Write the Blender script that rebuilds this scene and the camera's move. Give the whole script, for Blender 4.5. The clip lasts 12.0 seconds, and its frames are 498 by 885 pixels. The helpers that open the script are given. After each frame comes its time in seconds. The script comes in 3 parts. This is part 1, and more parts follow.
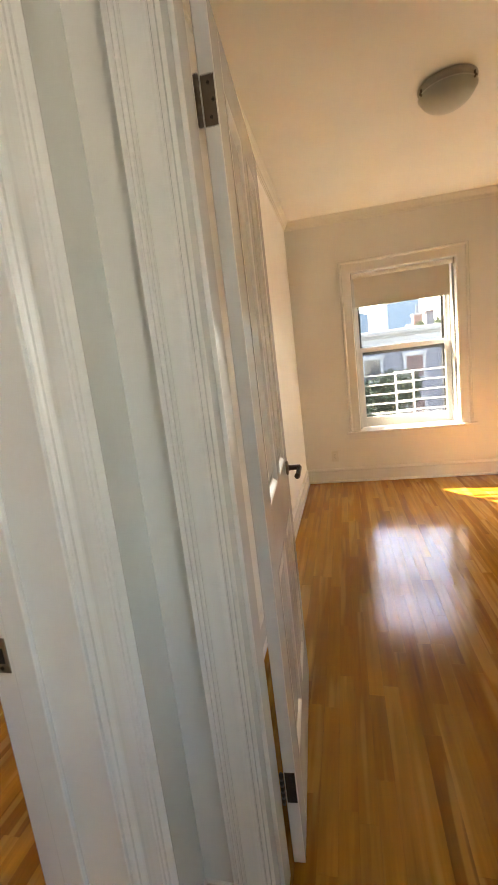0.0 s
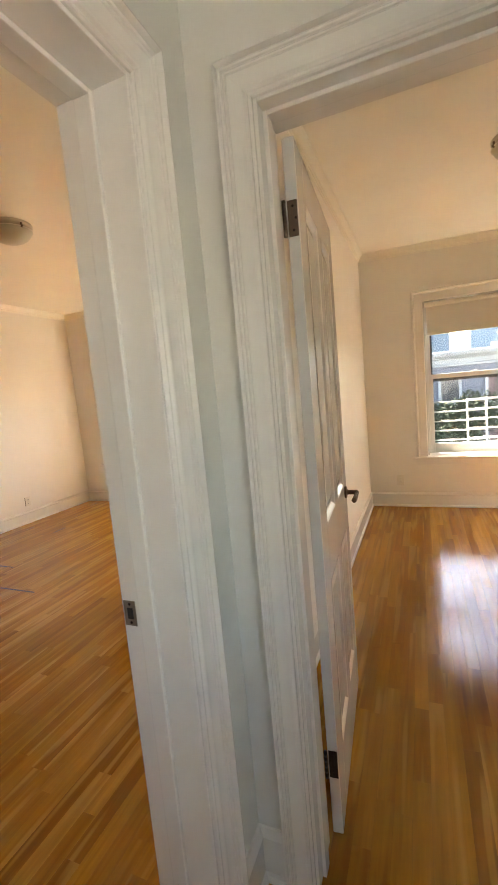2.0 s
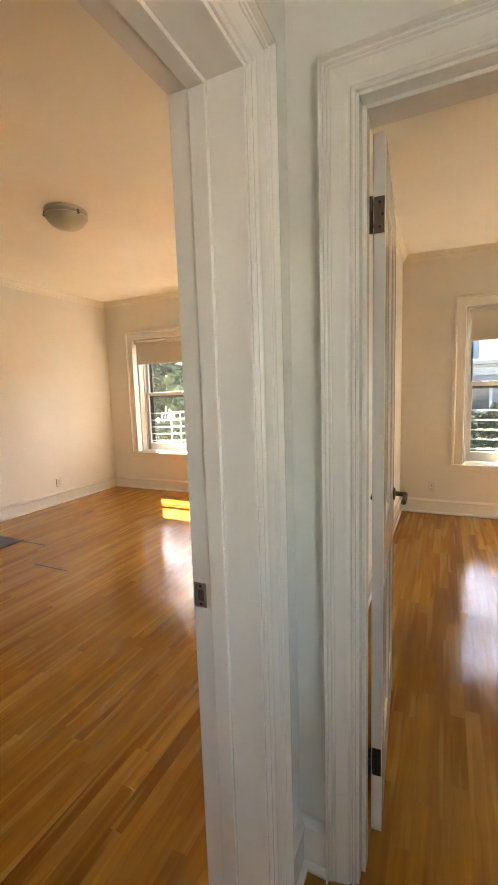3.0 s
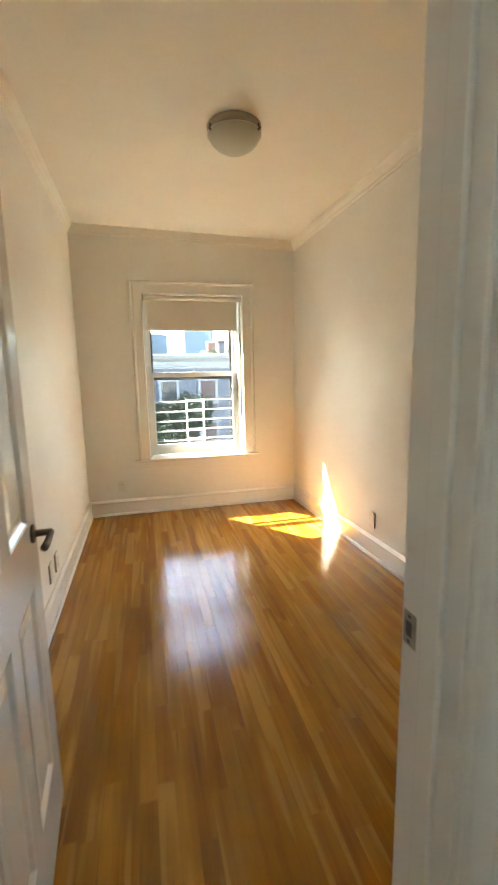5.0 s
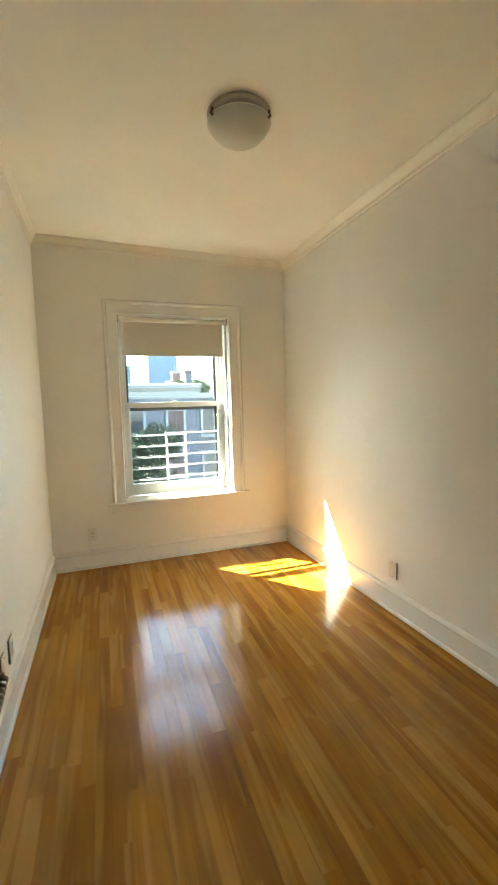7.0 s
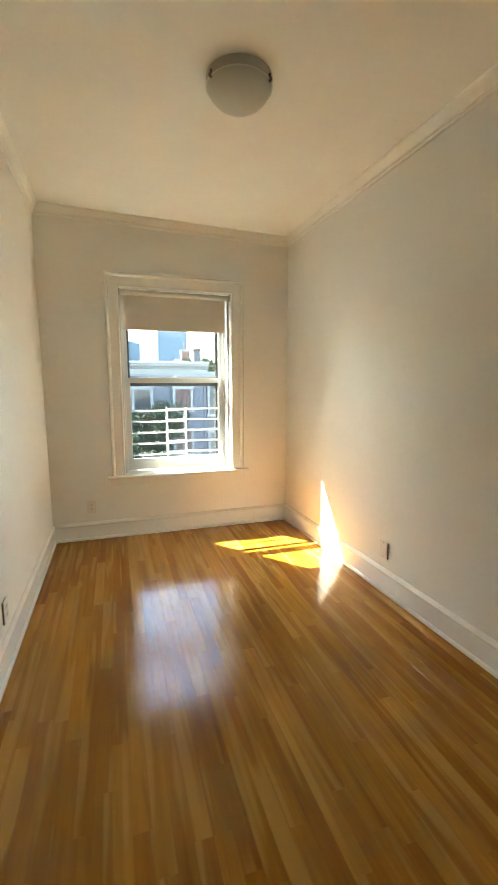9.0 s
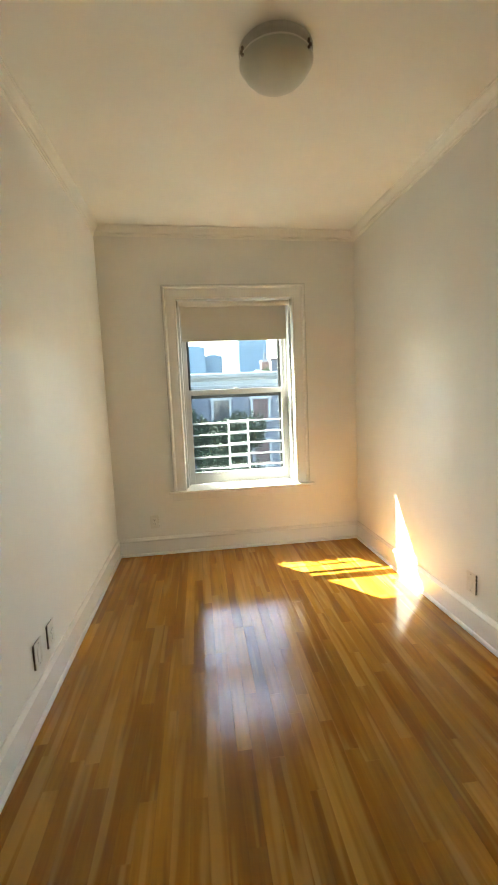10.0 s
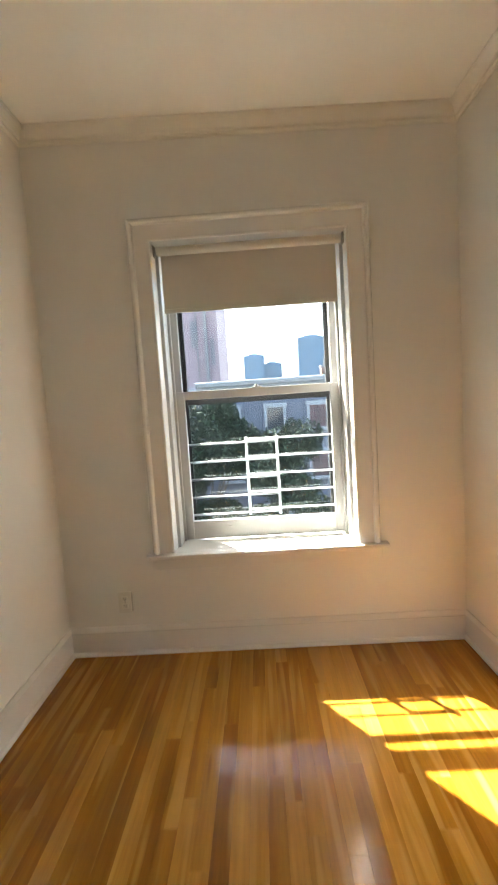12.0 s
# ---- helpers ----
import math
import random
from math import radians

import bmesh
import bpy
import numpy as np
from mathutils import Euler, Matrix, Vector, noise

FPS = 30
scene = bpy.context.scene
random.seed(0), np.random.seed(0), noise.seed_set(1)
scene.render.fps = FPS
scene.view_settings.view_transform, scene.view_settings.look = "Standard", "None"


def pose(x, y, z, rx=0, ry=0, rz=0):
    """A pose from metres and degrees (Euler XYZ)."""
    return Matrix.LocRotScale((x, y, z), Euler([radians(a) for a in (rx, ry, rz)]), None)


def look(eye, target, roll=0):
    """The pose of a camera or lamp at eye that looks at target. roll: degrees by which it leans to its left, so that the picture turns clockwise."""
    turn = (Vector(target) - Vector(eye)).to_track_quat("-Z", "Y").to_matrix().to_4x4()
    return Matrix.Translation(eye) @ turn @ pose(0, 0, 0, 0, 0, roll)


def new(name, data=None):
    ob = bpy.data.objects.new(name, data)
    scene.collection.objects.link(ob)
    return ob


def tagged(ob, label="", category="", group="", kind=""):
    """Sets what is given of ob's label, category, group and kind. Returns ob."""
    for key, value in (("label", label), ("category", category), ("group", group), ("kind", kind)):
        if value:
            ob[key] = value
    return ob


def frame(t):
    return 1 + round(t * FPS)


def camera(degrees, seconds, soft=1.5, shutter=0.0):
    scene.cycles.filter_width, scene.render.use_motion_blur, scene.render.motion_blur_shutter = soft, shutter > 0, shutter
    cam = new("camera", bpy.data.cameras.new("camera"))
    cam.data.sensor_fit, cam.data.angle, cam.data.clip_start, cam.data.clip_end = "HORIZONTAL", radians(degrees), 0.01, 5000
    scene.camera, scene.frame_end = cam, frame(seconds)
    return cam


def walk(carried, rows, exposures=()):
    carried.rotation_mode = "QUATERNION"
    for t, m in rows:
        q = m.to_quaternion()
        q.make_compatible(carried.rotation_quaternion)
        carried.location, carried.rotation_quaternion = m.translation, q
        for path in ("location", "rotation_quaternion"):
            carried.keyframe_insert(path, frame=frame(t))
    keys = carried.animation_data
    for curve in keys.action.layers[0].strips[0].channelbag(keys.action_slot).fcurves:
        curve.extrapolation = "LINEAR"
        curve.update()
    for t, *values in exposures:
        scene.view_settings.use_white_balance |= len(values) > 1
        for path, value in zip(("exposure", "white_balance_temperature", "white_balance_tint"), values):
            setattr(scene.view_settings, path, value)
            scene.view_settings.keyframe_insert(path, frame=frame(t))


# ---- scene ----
cam = camera(61.5, 12.0, shutter=0.4)
PATH = [
    (0, (0.483, 0.452, 1.305), (0.018, 2.368, 0.973), -6.8),
    (0.5, (0.572, 0.35, 1.336), (0.029, 2.252, 1.044), -6.4),
    (1, (0.669, 0.288, 1.331), (0.022, 2.152, 1.005), -7.6),
    (1.5, (0.63, 0.256, 1.391), (-0.053, 2.12, 1.152), -6.4),
    (2, (0.558, 0.213, 1.389), (-0.206, 2.046, 1.155), -5.2),
    (2.5, (0.496, 0.172, 1.39), (-0.306, 1.987, 1.139), -4.1),
    (2.7, (0.436, 0.145, 1.389), (-0.425, 1.934, 1.153), -2.1),
    (4.3, (0.472, 0.26, 1.343), (0.427, 2.231, 1.006), -0.4),
    (4.5, (0.525, 0.388, 1.335), (0.743, 2.345, 0.984), -0.7),
    (5, (0.57, 0.741, 1.359), (1.049, 2.657, 1.043), -1.2),
    (5.5, (0.51, 1.006, 1.363), (1.236, 2.853, 1.114), -1.0),
    (6, (0.47, 1.167, 1.375), (1.263, 2.995, 1.201), -1.4),
    (6.5, (0.468, 1.239, 1.366), (1.195, 3.091, 1.163), -1.1),
    (7, (0.474, 1.246, 1.365), (1.119, 3.13, 1.183), -1.6),
    (7.2, (0.476, 1.241, 1.362), (1.07, 3.142, 1.175), -2.2),
    (8.8, (0.487, 1.213, 1.367), (1.07, 3.114, 1.152), -0.2),
    (9, (0.543, 1.212, 1.338), (1.149, 3.098, 1.066), -0.1),
    (9.5, (0.698, 1.291, 1.328), (1.111, 3.233, 1.085), -1.9),
    (10, (0.755, 1.399, 1.341), (0.984, 3.374, 1.117), -2.5),
    (10.5, (0.785, 1.627, 1.324), (0.96, 3.604, 1.081), -4.6),
    (11, (0.913, 1.975, 1.293), (1.032, 3.961, 1.091), -3.2),
    (11.5, (1.057, 2.384, 1.341), (0.975, 4.373, 1.145), -1.8),
    (12, (1.105, 2.829, 1.307), (1.05, 4.82, 1.131), -3.7),
]
walk(cam, [(t, look(eye, target, roll)) for t, eye, target, roll in PATH],
     exposures=[(0.0, 4.63, 8500, 12), (2.7, 4.62, 8600, 11), (4.5, 4.70, 7950, 10), (5.5, 4.60, 7150, -8), (6.5, 4.53, 7050, -9), (9.5, 4.44, 7000, -4), (10.5, 4.34, 6500, -7), (11.3, 4.17, 6300, -6), (12.0, 3.96, 6750, 4)])

# ---- light ----
SUN_WAY = Vector((0.8, -1.0, -1.39)).normalized()
world = bpy.data.worlds.new("sky")
scene.world = world
world.use_nodes = True
wn = world.node_tree
sky = wn.nodes.new("ShaderNodeTexSky")
sky.sky_type = "NISHITA"
sky.sun_disc = False
sky.sun_elevation = math.asin(-SUN_WAY.z)
sky.sun_rotation = math.atan2(-SUN_WAY.x, -SUN_WAY.y)
sky.air_density, sky.dust_density, sky.ozone_density = 1.0, 2.0, 1.0
wn.links.new(sky.outputs[0], wn.nodes["Background"].inputs[0])
wn.nodes["Background"].inputs[1].default_value = 0.15
scene.cycles.blur_glossy = 0.25
sun = new("sun", bpy.data.lights.new("sun", "SUN"))
sun.data.energy, sun.data.angle, sun.data.color = 3.9, radians(0.6), (1.0, 0.96, 0.90)
sun.matrix_world = Matrix.Translation((-8, 15, 14)) @ SUN_WAY.to_track_quat("-Z", "Y").to_matrix().to_4x4()


# ---- materials ----
def material(name):
    m = bpy.data.materials.new(name)
    m.use_nodes = True
    return m, m.node_tree.nodes, m.node_tree.links, m.node_tree.nodes["Principled BSDF"]


def coords(nodes, links, kind="Object", scale=(1, 1, 1)):
    tc, mp = nodes.new("ShaderNodeTexCoord"), nodes.new("ShaderNodeMapping")
    mp.inputs["Scale"].default_value = scale
    links.new(tc.outputs[kind], mp.inputs["Vector"])
    return mp.outputs["Vector"]


def noise_tex(nodes, links, vec, scale, detail=4, rough=0.5):
    n = nodes.new("ShaderNodeTexNoise")
    n.inputs["Scale"].default_value, n.inputs["Detail"].default_value, n.inputs["Roughness"].default_value = scale, detail, rough
    links.new(vec, n.inputs["Vector"])
    return n.outputs["Fac"]


def ramp(nodes, links, fac, stops):
    r = nodes.new("ShaderNodeValToRGB")
    e = r.color_ramp.elements
    while len(e) < len(stops):
        e.new(0.5)
    for el, (p, c) in zip(e, stops):
        el.position, el.color = p, (*c, 1)
    links.new(fac, r.inputs["Fac"])
    return r.outputs["Color"]


def bump(nodes, links, height, bsdf, strength=0.1, distance=0.002):
    b = nodes.new("ShaderNodeBump")
    b.inputs["Strength"].default_value, b.inputs["Distance"].default_value = strength, distance
    links.new(height, b.inputs["Height"])
    links.new(b.outputs["Normal"], bsdf.inputs["Normal"])


def painted(name, colour, rough, relief=0.15, fine=220, spread=0.03, brush=(1, 1, 1)):
    """Paint: slow stains, fine roller or brush relief, uneven gloss."""
    m, n, l, b = material(name)
    v = coords(n, l, "Object")
    slow = noise_tex(n, l, v, 1.7, 5, 0.6)
    lo = tuple(c * (1 - spread) for c in colour)
    hi = tuple(min(1, c * (1 + spread * 0.6)) for c in colour)
    l.new(ramp(n, l, slow, [(0.3, lo), (0.7, hi)]), b.inputs["Base Color"])
    grain = noise_tex(n, l, coords(n, l, "Object", brush), fine, 3, 0.6)
    r = ramp(n, l, noise_tex(n, l, v, 6, 4), [(0.3, (rough * 0.85,) * 3), (0.7, (min(1, rough * 1.15),) * 3)])
    l.new(r, b.inputs["Roughness"])
    bump(n, l, grain, b, relief, 0.0015)
    return m


def plain(name, colour, rough=0.5, metal=0.0, spread=0.12, scale=25, relief=0.05):
    m, n, l, b = material(name)
    v = coords(n, l)
    f = noise_tex(n, l, v, scale, 5, 0.6)
    l.new(ramp(n, l, f, [(0.3, tuple(c * (1 - spread) for c in colour)), (0.7, tuple(min(1, c * (1 + spread)) for c in colour))]), b.inputs["Base Color"])
    b.inputs["Roughness"].default_value, b.inputs["Metallic"].default_value = rough, metal
    bump(n, l, noise_tex(n, l, v, scale * 8, 3), b, relief, 0.001)
    return m


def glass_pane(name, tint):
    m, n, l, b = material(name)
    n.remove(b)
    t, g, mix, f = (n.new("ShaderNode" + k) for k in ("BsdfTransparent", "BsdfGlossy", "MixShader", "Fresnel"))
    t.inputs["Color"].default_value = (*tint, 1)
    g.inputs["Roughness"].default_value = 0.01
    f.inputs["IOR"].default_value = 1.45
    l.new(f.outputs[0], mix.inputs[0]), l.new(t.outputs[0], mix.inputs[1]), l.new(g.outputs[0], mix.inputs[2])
    # faint translucent film, added to veil the view through the glass
    veil, top = n.new("ShaderNodeBsdfTranslucent"), n.new("ShaderNodeMixShader")
    veil.inputs["Color"].default_value = (0.8, 0.85, 0.9, 1)
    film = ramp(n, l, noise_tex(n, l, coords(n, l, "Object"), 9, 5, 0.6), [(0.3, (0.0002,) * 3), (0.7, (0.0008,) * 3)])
    l.new(film, top.inputs[0]), l.new(mix.outputs[0], top.inputs[1]), l.new(veil.outputs[0], top.inputs[2])
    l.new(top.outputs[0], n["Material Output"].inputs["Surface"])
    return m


def oak(joined=False):
    """Golden oak strip flooring, its grain running along y, each board its own tone."""
    m, n, l, b = material("golden_oak_strip")
    oi, tc = n.new("ShaderNodeNewGeometry" if joined else "ShaderNodeObjectInfo"), n.new("ShaderNodeTexCoord")
    own = oi.outputs["Random Per Island" if joined else "Random"]
    shift = n.new("ShaderNodeVectorMath")
    shift.operation = "MULTIPLY_ADD"
    comb = n.new("ShaderNodeCombineXYZ")
    for k in range(3):
        l.new(own, comb.inputs[k])
    l.new(comb.outputs[0], shift.inputs[0])
    shift.inputs[1].default_value = (37.0, 91.0, 13.0)
    l.new(tc.outputs["Object"], shift.inputs[2])

    def mapped(scale):
        mp = n.new("ShaderNodeMapping")
        mp.inputs["Scale"].default_value = scale
        l.new(shift.outputs[0], mp.inputs["Vector"])
        return mp.outputs["Vector"]
    tone = ramp(n, l, own, OAK_TONES)
    grain = noise_tex(n, l, mapped((28, 1.6, 28)), 3.0, 6, 0.62)
    streak = noise_tex(n, l, mapped((9, 0.5, 9)), 2.0, 3, 0.5)
    fine = noise_tex(n, l, mapped((160, 5, 160)), 3.0, 3, 0.6)

    def times(a, fac, lo, hi):
        mx = n.new("ShaderNodeMix")
        mx.data_type, mx.blend_type = "RGBA", "MULTIPLY"
        mx.inputs["Factor"].default_value = 1
        l.new(a, mx.inputs["A"])
        l.new(ramp(n, l, fac, [(0.3, lo), (0.7, hi)]), mx.inputs["B"])
        return mx.outputs["Result"]
    c = times(tone, grain, (0.90, 0.86, 0.80), (1.08, 1.08, 1.06))
    c = times(c, streak, (0.74, 0.67, 0.58), (1.14, 1.14, 1.12))
    c = times(c, fine, (0.97, 0.96, 0.94), (1.02, 1.02, 1.02))
    sap = noise_tex(n, l, mapped((11, 0.7, 11)), 2.0, 1, 0.4)
    pale = n.new("ShaderNodeMix")
    pale.data_type = "RGBA"
    l.new(ramp(n, l, sap, [(0.57, (0, 0, 0)), (0.655, (0.48, 0.48, 0.48))]), pale.inputs["Factor"])
    l.new(c, pale.inputs["A"])
    pale.inputs["B"].default_value = (0.63, 0.345, 0.075, 1)
    c = pale.outputs["Result"]
    mark = noise_tex(n, l, mapped((14, 1.1, 14)), 1.3, 2, 0.5)
    knot = n.new("ShaderNodeMix")
    knot.data_type = "RGBA"
    l.new(ramp(n, l, mark, [(0.67, (0, 0, 0)), (0.76, (0.6, 0.6, 0.6))]), knot.inputs["Factor"])
    l.new(c, knot.inputs["A"])
    knot.inputs["B"].default_value = (0.12, 0.045, 0.008, 1)
    c = knot.outputs["Result"]
    l.new(c, b.inputs["Base Color"])
    l.new(ramp(n, l, noise_tex(n, l, coords(n, l, "Object"), 2.5, 4), [(0.3, (FLOOR_ROUGH * 0.8,) * 3), (0.7, (FLOOR_ROUGH * 1.2,) * 3)]), b.inputs["Roughness"])
    b.inputs["Specular IOR Level"].default_value = 0.0
    b.inputs["Coat Weight"].default_value, b.inputs["Coat Roughness"].default_value = 1.0, 0.155
    b.inputs["Coat IOR"].default_value = 1.43
    bump(n, l, grain, b, 0.06, 0.001)
    return m


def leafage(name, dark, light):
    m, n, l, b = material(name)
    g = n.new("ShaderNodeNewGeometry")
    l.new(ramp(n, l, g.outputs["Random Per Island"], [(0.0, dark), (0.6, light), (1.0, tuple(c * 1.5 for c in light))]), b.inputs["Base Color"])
    b.inputs["Roughness"].default_value = 0.8
    b.inputs["Specular IOR Level"].default_value = 0.15
    return m


def brickwork(name, a, bcol, mortar, scale):
    m, n, l, b = material(name)
    t = n.new("ShaderNodeTexBrick")
    v = coords(n, l, "Object", (1, 1, 1))
    v.node.inputs["Rotation"].default_value = (radians(-90), 0, 0)
    l.new(v, t.inputs["Vector"])
    t.inputs["Color1"].default_value, t.inputs["Color2"].default_value, t.inputs["Mortar"].default_value = (*a, 1), (*bcol, 1), (*mortar, 1)
    t.inputs["Scale"].default_value = scale
    l.new(t.outputs["Color"], b.inputs["Base Color"])
    b.inputs["Roughness"].default_value = 0.9
    return m


FLOOR_ROUGH = 0.36
OAK_TONES = [(0.0, (0.31, 0.129, 0.014)), (0.14, (0.365, 0.159, 0.017)), (0.5, (0.41, 0.185, 0.021)), (0.82, (0.45, 0.211, 0.028)), (1.0, (0.53, 0.272, 0.050))]
WALL = painted("wall_paint", (0.85, 0.83, 0.78), 0.55, 0.12, 180)
CEIL = painted("ceiling_paint", (0.91, 0.885, 0.805), 0.75, 0.15, 160)
TRIM = painted("gloss_trim_paint", (0.87, 0.85, 0.81), 0.22, 0.0, 160, 0.02)
HALLPAINT = painted("pale_grey_green_wall_paint", (0.85, 0.855, 0.80), 0.5, 0.12, 180)
DOOR = painted("gloss_door_paint", (0.80, 0.78, 0.75), 0.15, 0.02, 40, 0.02, (1, 1, 0.15))
VINYL = painted("white_window_vinyl", (0.52, 0.52, 0.51), 0.35, 0.03)
BLIND = painted("roller_blind_cloth", (0.66, 0.61, 0.53), 0.85, 0.25, 700)
PLATE = plain("outlet_plastic", (0.78, 0.75, 0.68), 0.3, 0, 0.03)
# dark brown that stands in for the shaded side of the outlet plates
SHADE_EDGE = plain("shaded_outlet_edge", (0.14, 0.11, 0.08), 0.6)
SLOT = plain("outlet_slot", (0.03, 0.03, 0.03), 0.6)
BRONZE = plain("aged_bronze", (0.17, 0.13, 0.10), 0.38, 1.0, 0.25)
NICKEL = plain("dull_nickel", (0.34, 0.31, 0.265), 0.38, 1.0, 0.25)
DARKMETAL = plain("dark_hinge_metal", (0.05, 0.038, 0.03), 0.45, 0.9, 0.3)
STORM = plain("dark_storm_window_metal", (0.014, 0.013, 0.013), 0.7, 0.0)
GUARD = plain("white_guard_enamel", (0.640, 0.656, 0.664), 0.35, 0, 0.04)
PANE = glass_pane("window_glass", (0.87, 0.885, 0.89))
FROST = plain("frosted_lamp_glass", (0.58, 0.575, 0.49), 0.32, 0, 0.03, 8, 0.0)
FROST.node_tree.nodes["Principled BSDF"].inputs["Subsurface Weight"].default_value = 0.3
FROST.node_tree.nodes["Principled BSDF"].inputs["Subsurface Radius"].default_value = (0.05, 0.05, 0.05)
PAN = plain("lamp_pan_enamel", (0.54, 0.50, 0.42), 0.35, 0.3, 0.05)
OAK = oak()
OAK_REST = oak(True)
DOOR_TURN = 3.8
SLATE = plain("dark_hearth_slate", (0.035, 0.024, 0.02), 0.5, 0, 0.25, 14)
SUBFLOOR = plain("dark_joint_wood", (0.035, 0.018, 0.008), 0.8)
CONCRETE = plain("street_concrete", (0.42, 0.41, 0.39), 0.9, 0, 0.15, 3)
ASPHALT = plain("asphalt", (0.05, 0.05, 0.052), 0.9, 0, 0.2, 3)
SIDING = plain("blue_grey_siding", (0.085, 0.089, 0.112), 0.7, 0, 0.06, 2)
WHITEWOOD = plain("white_house_trim", (0.208, 0.212, 0.222), 0.6, 0, 0.06, 3)
ROOFING = plain("grey_roofing", (0.120, 0.120, 0.126), 0.9, 0, 0.15, 2)
STUCCO = plain("grey_stucco", (0.098, 0.095, 0.105), 0.85, 0, 0.08, 2)
CURTAIN = plain("dull_red_curtain", (0.096, 0.054, 0.054), 0.8, 0, 0.3, 9)
DARKGLASS = plain("dark_house_glass", (0.036, 0.039, 0.048), 0.15, 0, 0.2, 4)
REDBRICK = brickwork("red_brick", (0.105, 0.050, 0.043), (0.085, 0.040, 0.035), (0.11, 0.09, 0.08), 1.2)
PINKBRICK = brickwork("pale_pink_brick", (0.185, 0.135, 0.150), (0.165, 0.118, 0.132), (0.20, 0.165, 0.17), 0.8)
# the haze of distance is mixed into both tower colours
TOWERWALL = plain("haze_tinted_tower_wall", (0.085, 0.130, 0.180), 0.6, 0, 0.05, 0.02)
TOWERGLASS = plain("haze_tinted_tower_glass", (0.045, 0.080, 0.125), 0.5, 0, 0.05, 0.02)
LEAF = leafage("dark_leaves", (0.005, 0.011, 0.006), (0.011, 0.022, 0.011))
# paler copy of the leaves, with a sunlit look put into the colour
LEAF_LIT = leafage("sunlit_look_leaves", (0.062, 0.078, 0.045), (0.090, 0.106, 0.062))
BARK = plain("grey_bark", (0.09, 0.075, 0.06), 0.9, 0, 0.3, 12)


# ---- builders ----
def part(name, bm, mat, parent=None, label="", smooth=False, at=None):
    """One bmesh as one mesh object, under a thing or alone."""
    me = bpy.data.meshes.new(name)
    bmesh.ops.recalc_face_normals(bm, faces=bm.faces)
    bm.to_mesh(me)
    bm.free()
    me.materials.append(mat)
    if smooth:
        for p in me.polygons:
            p.use_smooth = True
    ob = new(name, me)
    if at is not None:
        ob.location = at
    if parent:
        ob.parent = parent
    if label:
        ob["label"] = label
    return ob


def holder(name, at=(0, 0, 0), **tags):
    ob = new(name)
    ob.location = at
    ob.empty_display_size = 0.1
    return tagged(ob, **tags)


def box(bm, x0, x1, y0, y1, z0, z1, bevel=0.0):
    r = bmesh.ops.create_cube(bm, size=1.0)
    m = Matrix.Translation(((x0 + x1) / 2, (y0 + y1) / 2, (z0 + z1) / 2)) @ Matrix.Diagonal((abs(x1 - x0), abs(y1 - y0), abs(z1 - z0), 1))
    bmesh.ops.transform(bm, matrix=m, verts=r["verts"])
    if bevel:
        es = list({e for v in r["verts"] for e in v.link_edges})
        bmesh.ops.bevel(bm, geom=es, offset=bevel, segments=2, profile=0.5, affect="EDGES")
    return bm


def boxed(*a, bevel=0.0):
    return box(bmesh.new(), *a, bevel=bevel)


def rod(bm, a, b, r0, r1=None, seg=12):
    a, b = Vector(a), Vector(b)
    r = bmesh.ops.create_cone(bm, cap_ends=True, segments=seg, radius1=r0, radius2=r0 if r1 is None else r1, depth=(b - a).length)
    bmesh.ops.transform(bm, matrix=Matrix.Translation((a + b) / 2) @ (b - a).to_track_quat("Z", "Y").to_matrix().to_4x4(), verts=r["verts"])
    return bm


def lathe(bm, profile, seg=40):
    """Turns (radius, z) points round the z axis."""
    rings = [[bm.verts.new((r * math.cos(2 * math.pi * k / seg), r * math.sin(2 * math.pi * k / seg), z)) for k in range(seg)] for r, z in profile]
    for a, b in zip(rings, rings[1:]):
        for k in range(seg):
            bm.faces.new((a[k], a[(k + 1) % seg], b[(k + 1) % seg], b[k]))
    return bm


def sweep(bm, path, profile, normal, closed=False):
    """Runs a profile of (across, out) points along a flat path, mitred at its corners. across goes to the left of the way, seen from the normal's tip."""
    n = Vector(normal)
    p = [Vector(q) for q in path]
    rings = []
    for i in range(len(p)):
        back = (p[i] - p[i - 1]).normalized() if closed or i else None
        ahead = (p[(i + 1) % len(p)] - p[i]).normalized() if closed or i < len(p) - 1 else None
        m1, m2 = n.cross(back or ahead), n.cross(ahead or back)
        m = (m1 + m2) / (1 + m1.dot(m2))
        rings.append([bm.verts.new(p[i] + m * u + n * v) for u, v in profile])
    k = len(profile)
    for a, b in zip(rings, rings[1:] + rings[:1] if closed else rings[1:]):
        for j in range(k if not closed else k):
            bm.faces.new((a[j], a[(j + 1) % k], b[(j + 1) % k], b[j]))
    if not closed:
        bm.faces.new(rings[0])
        bm.faces.new(list(reversed(rings[-1])))
    return bm


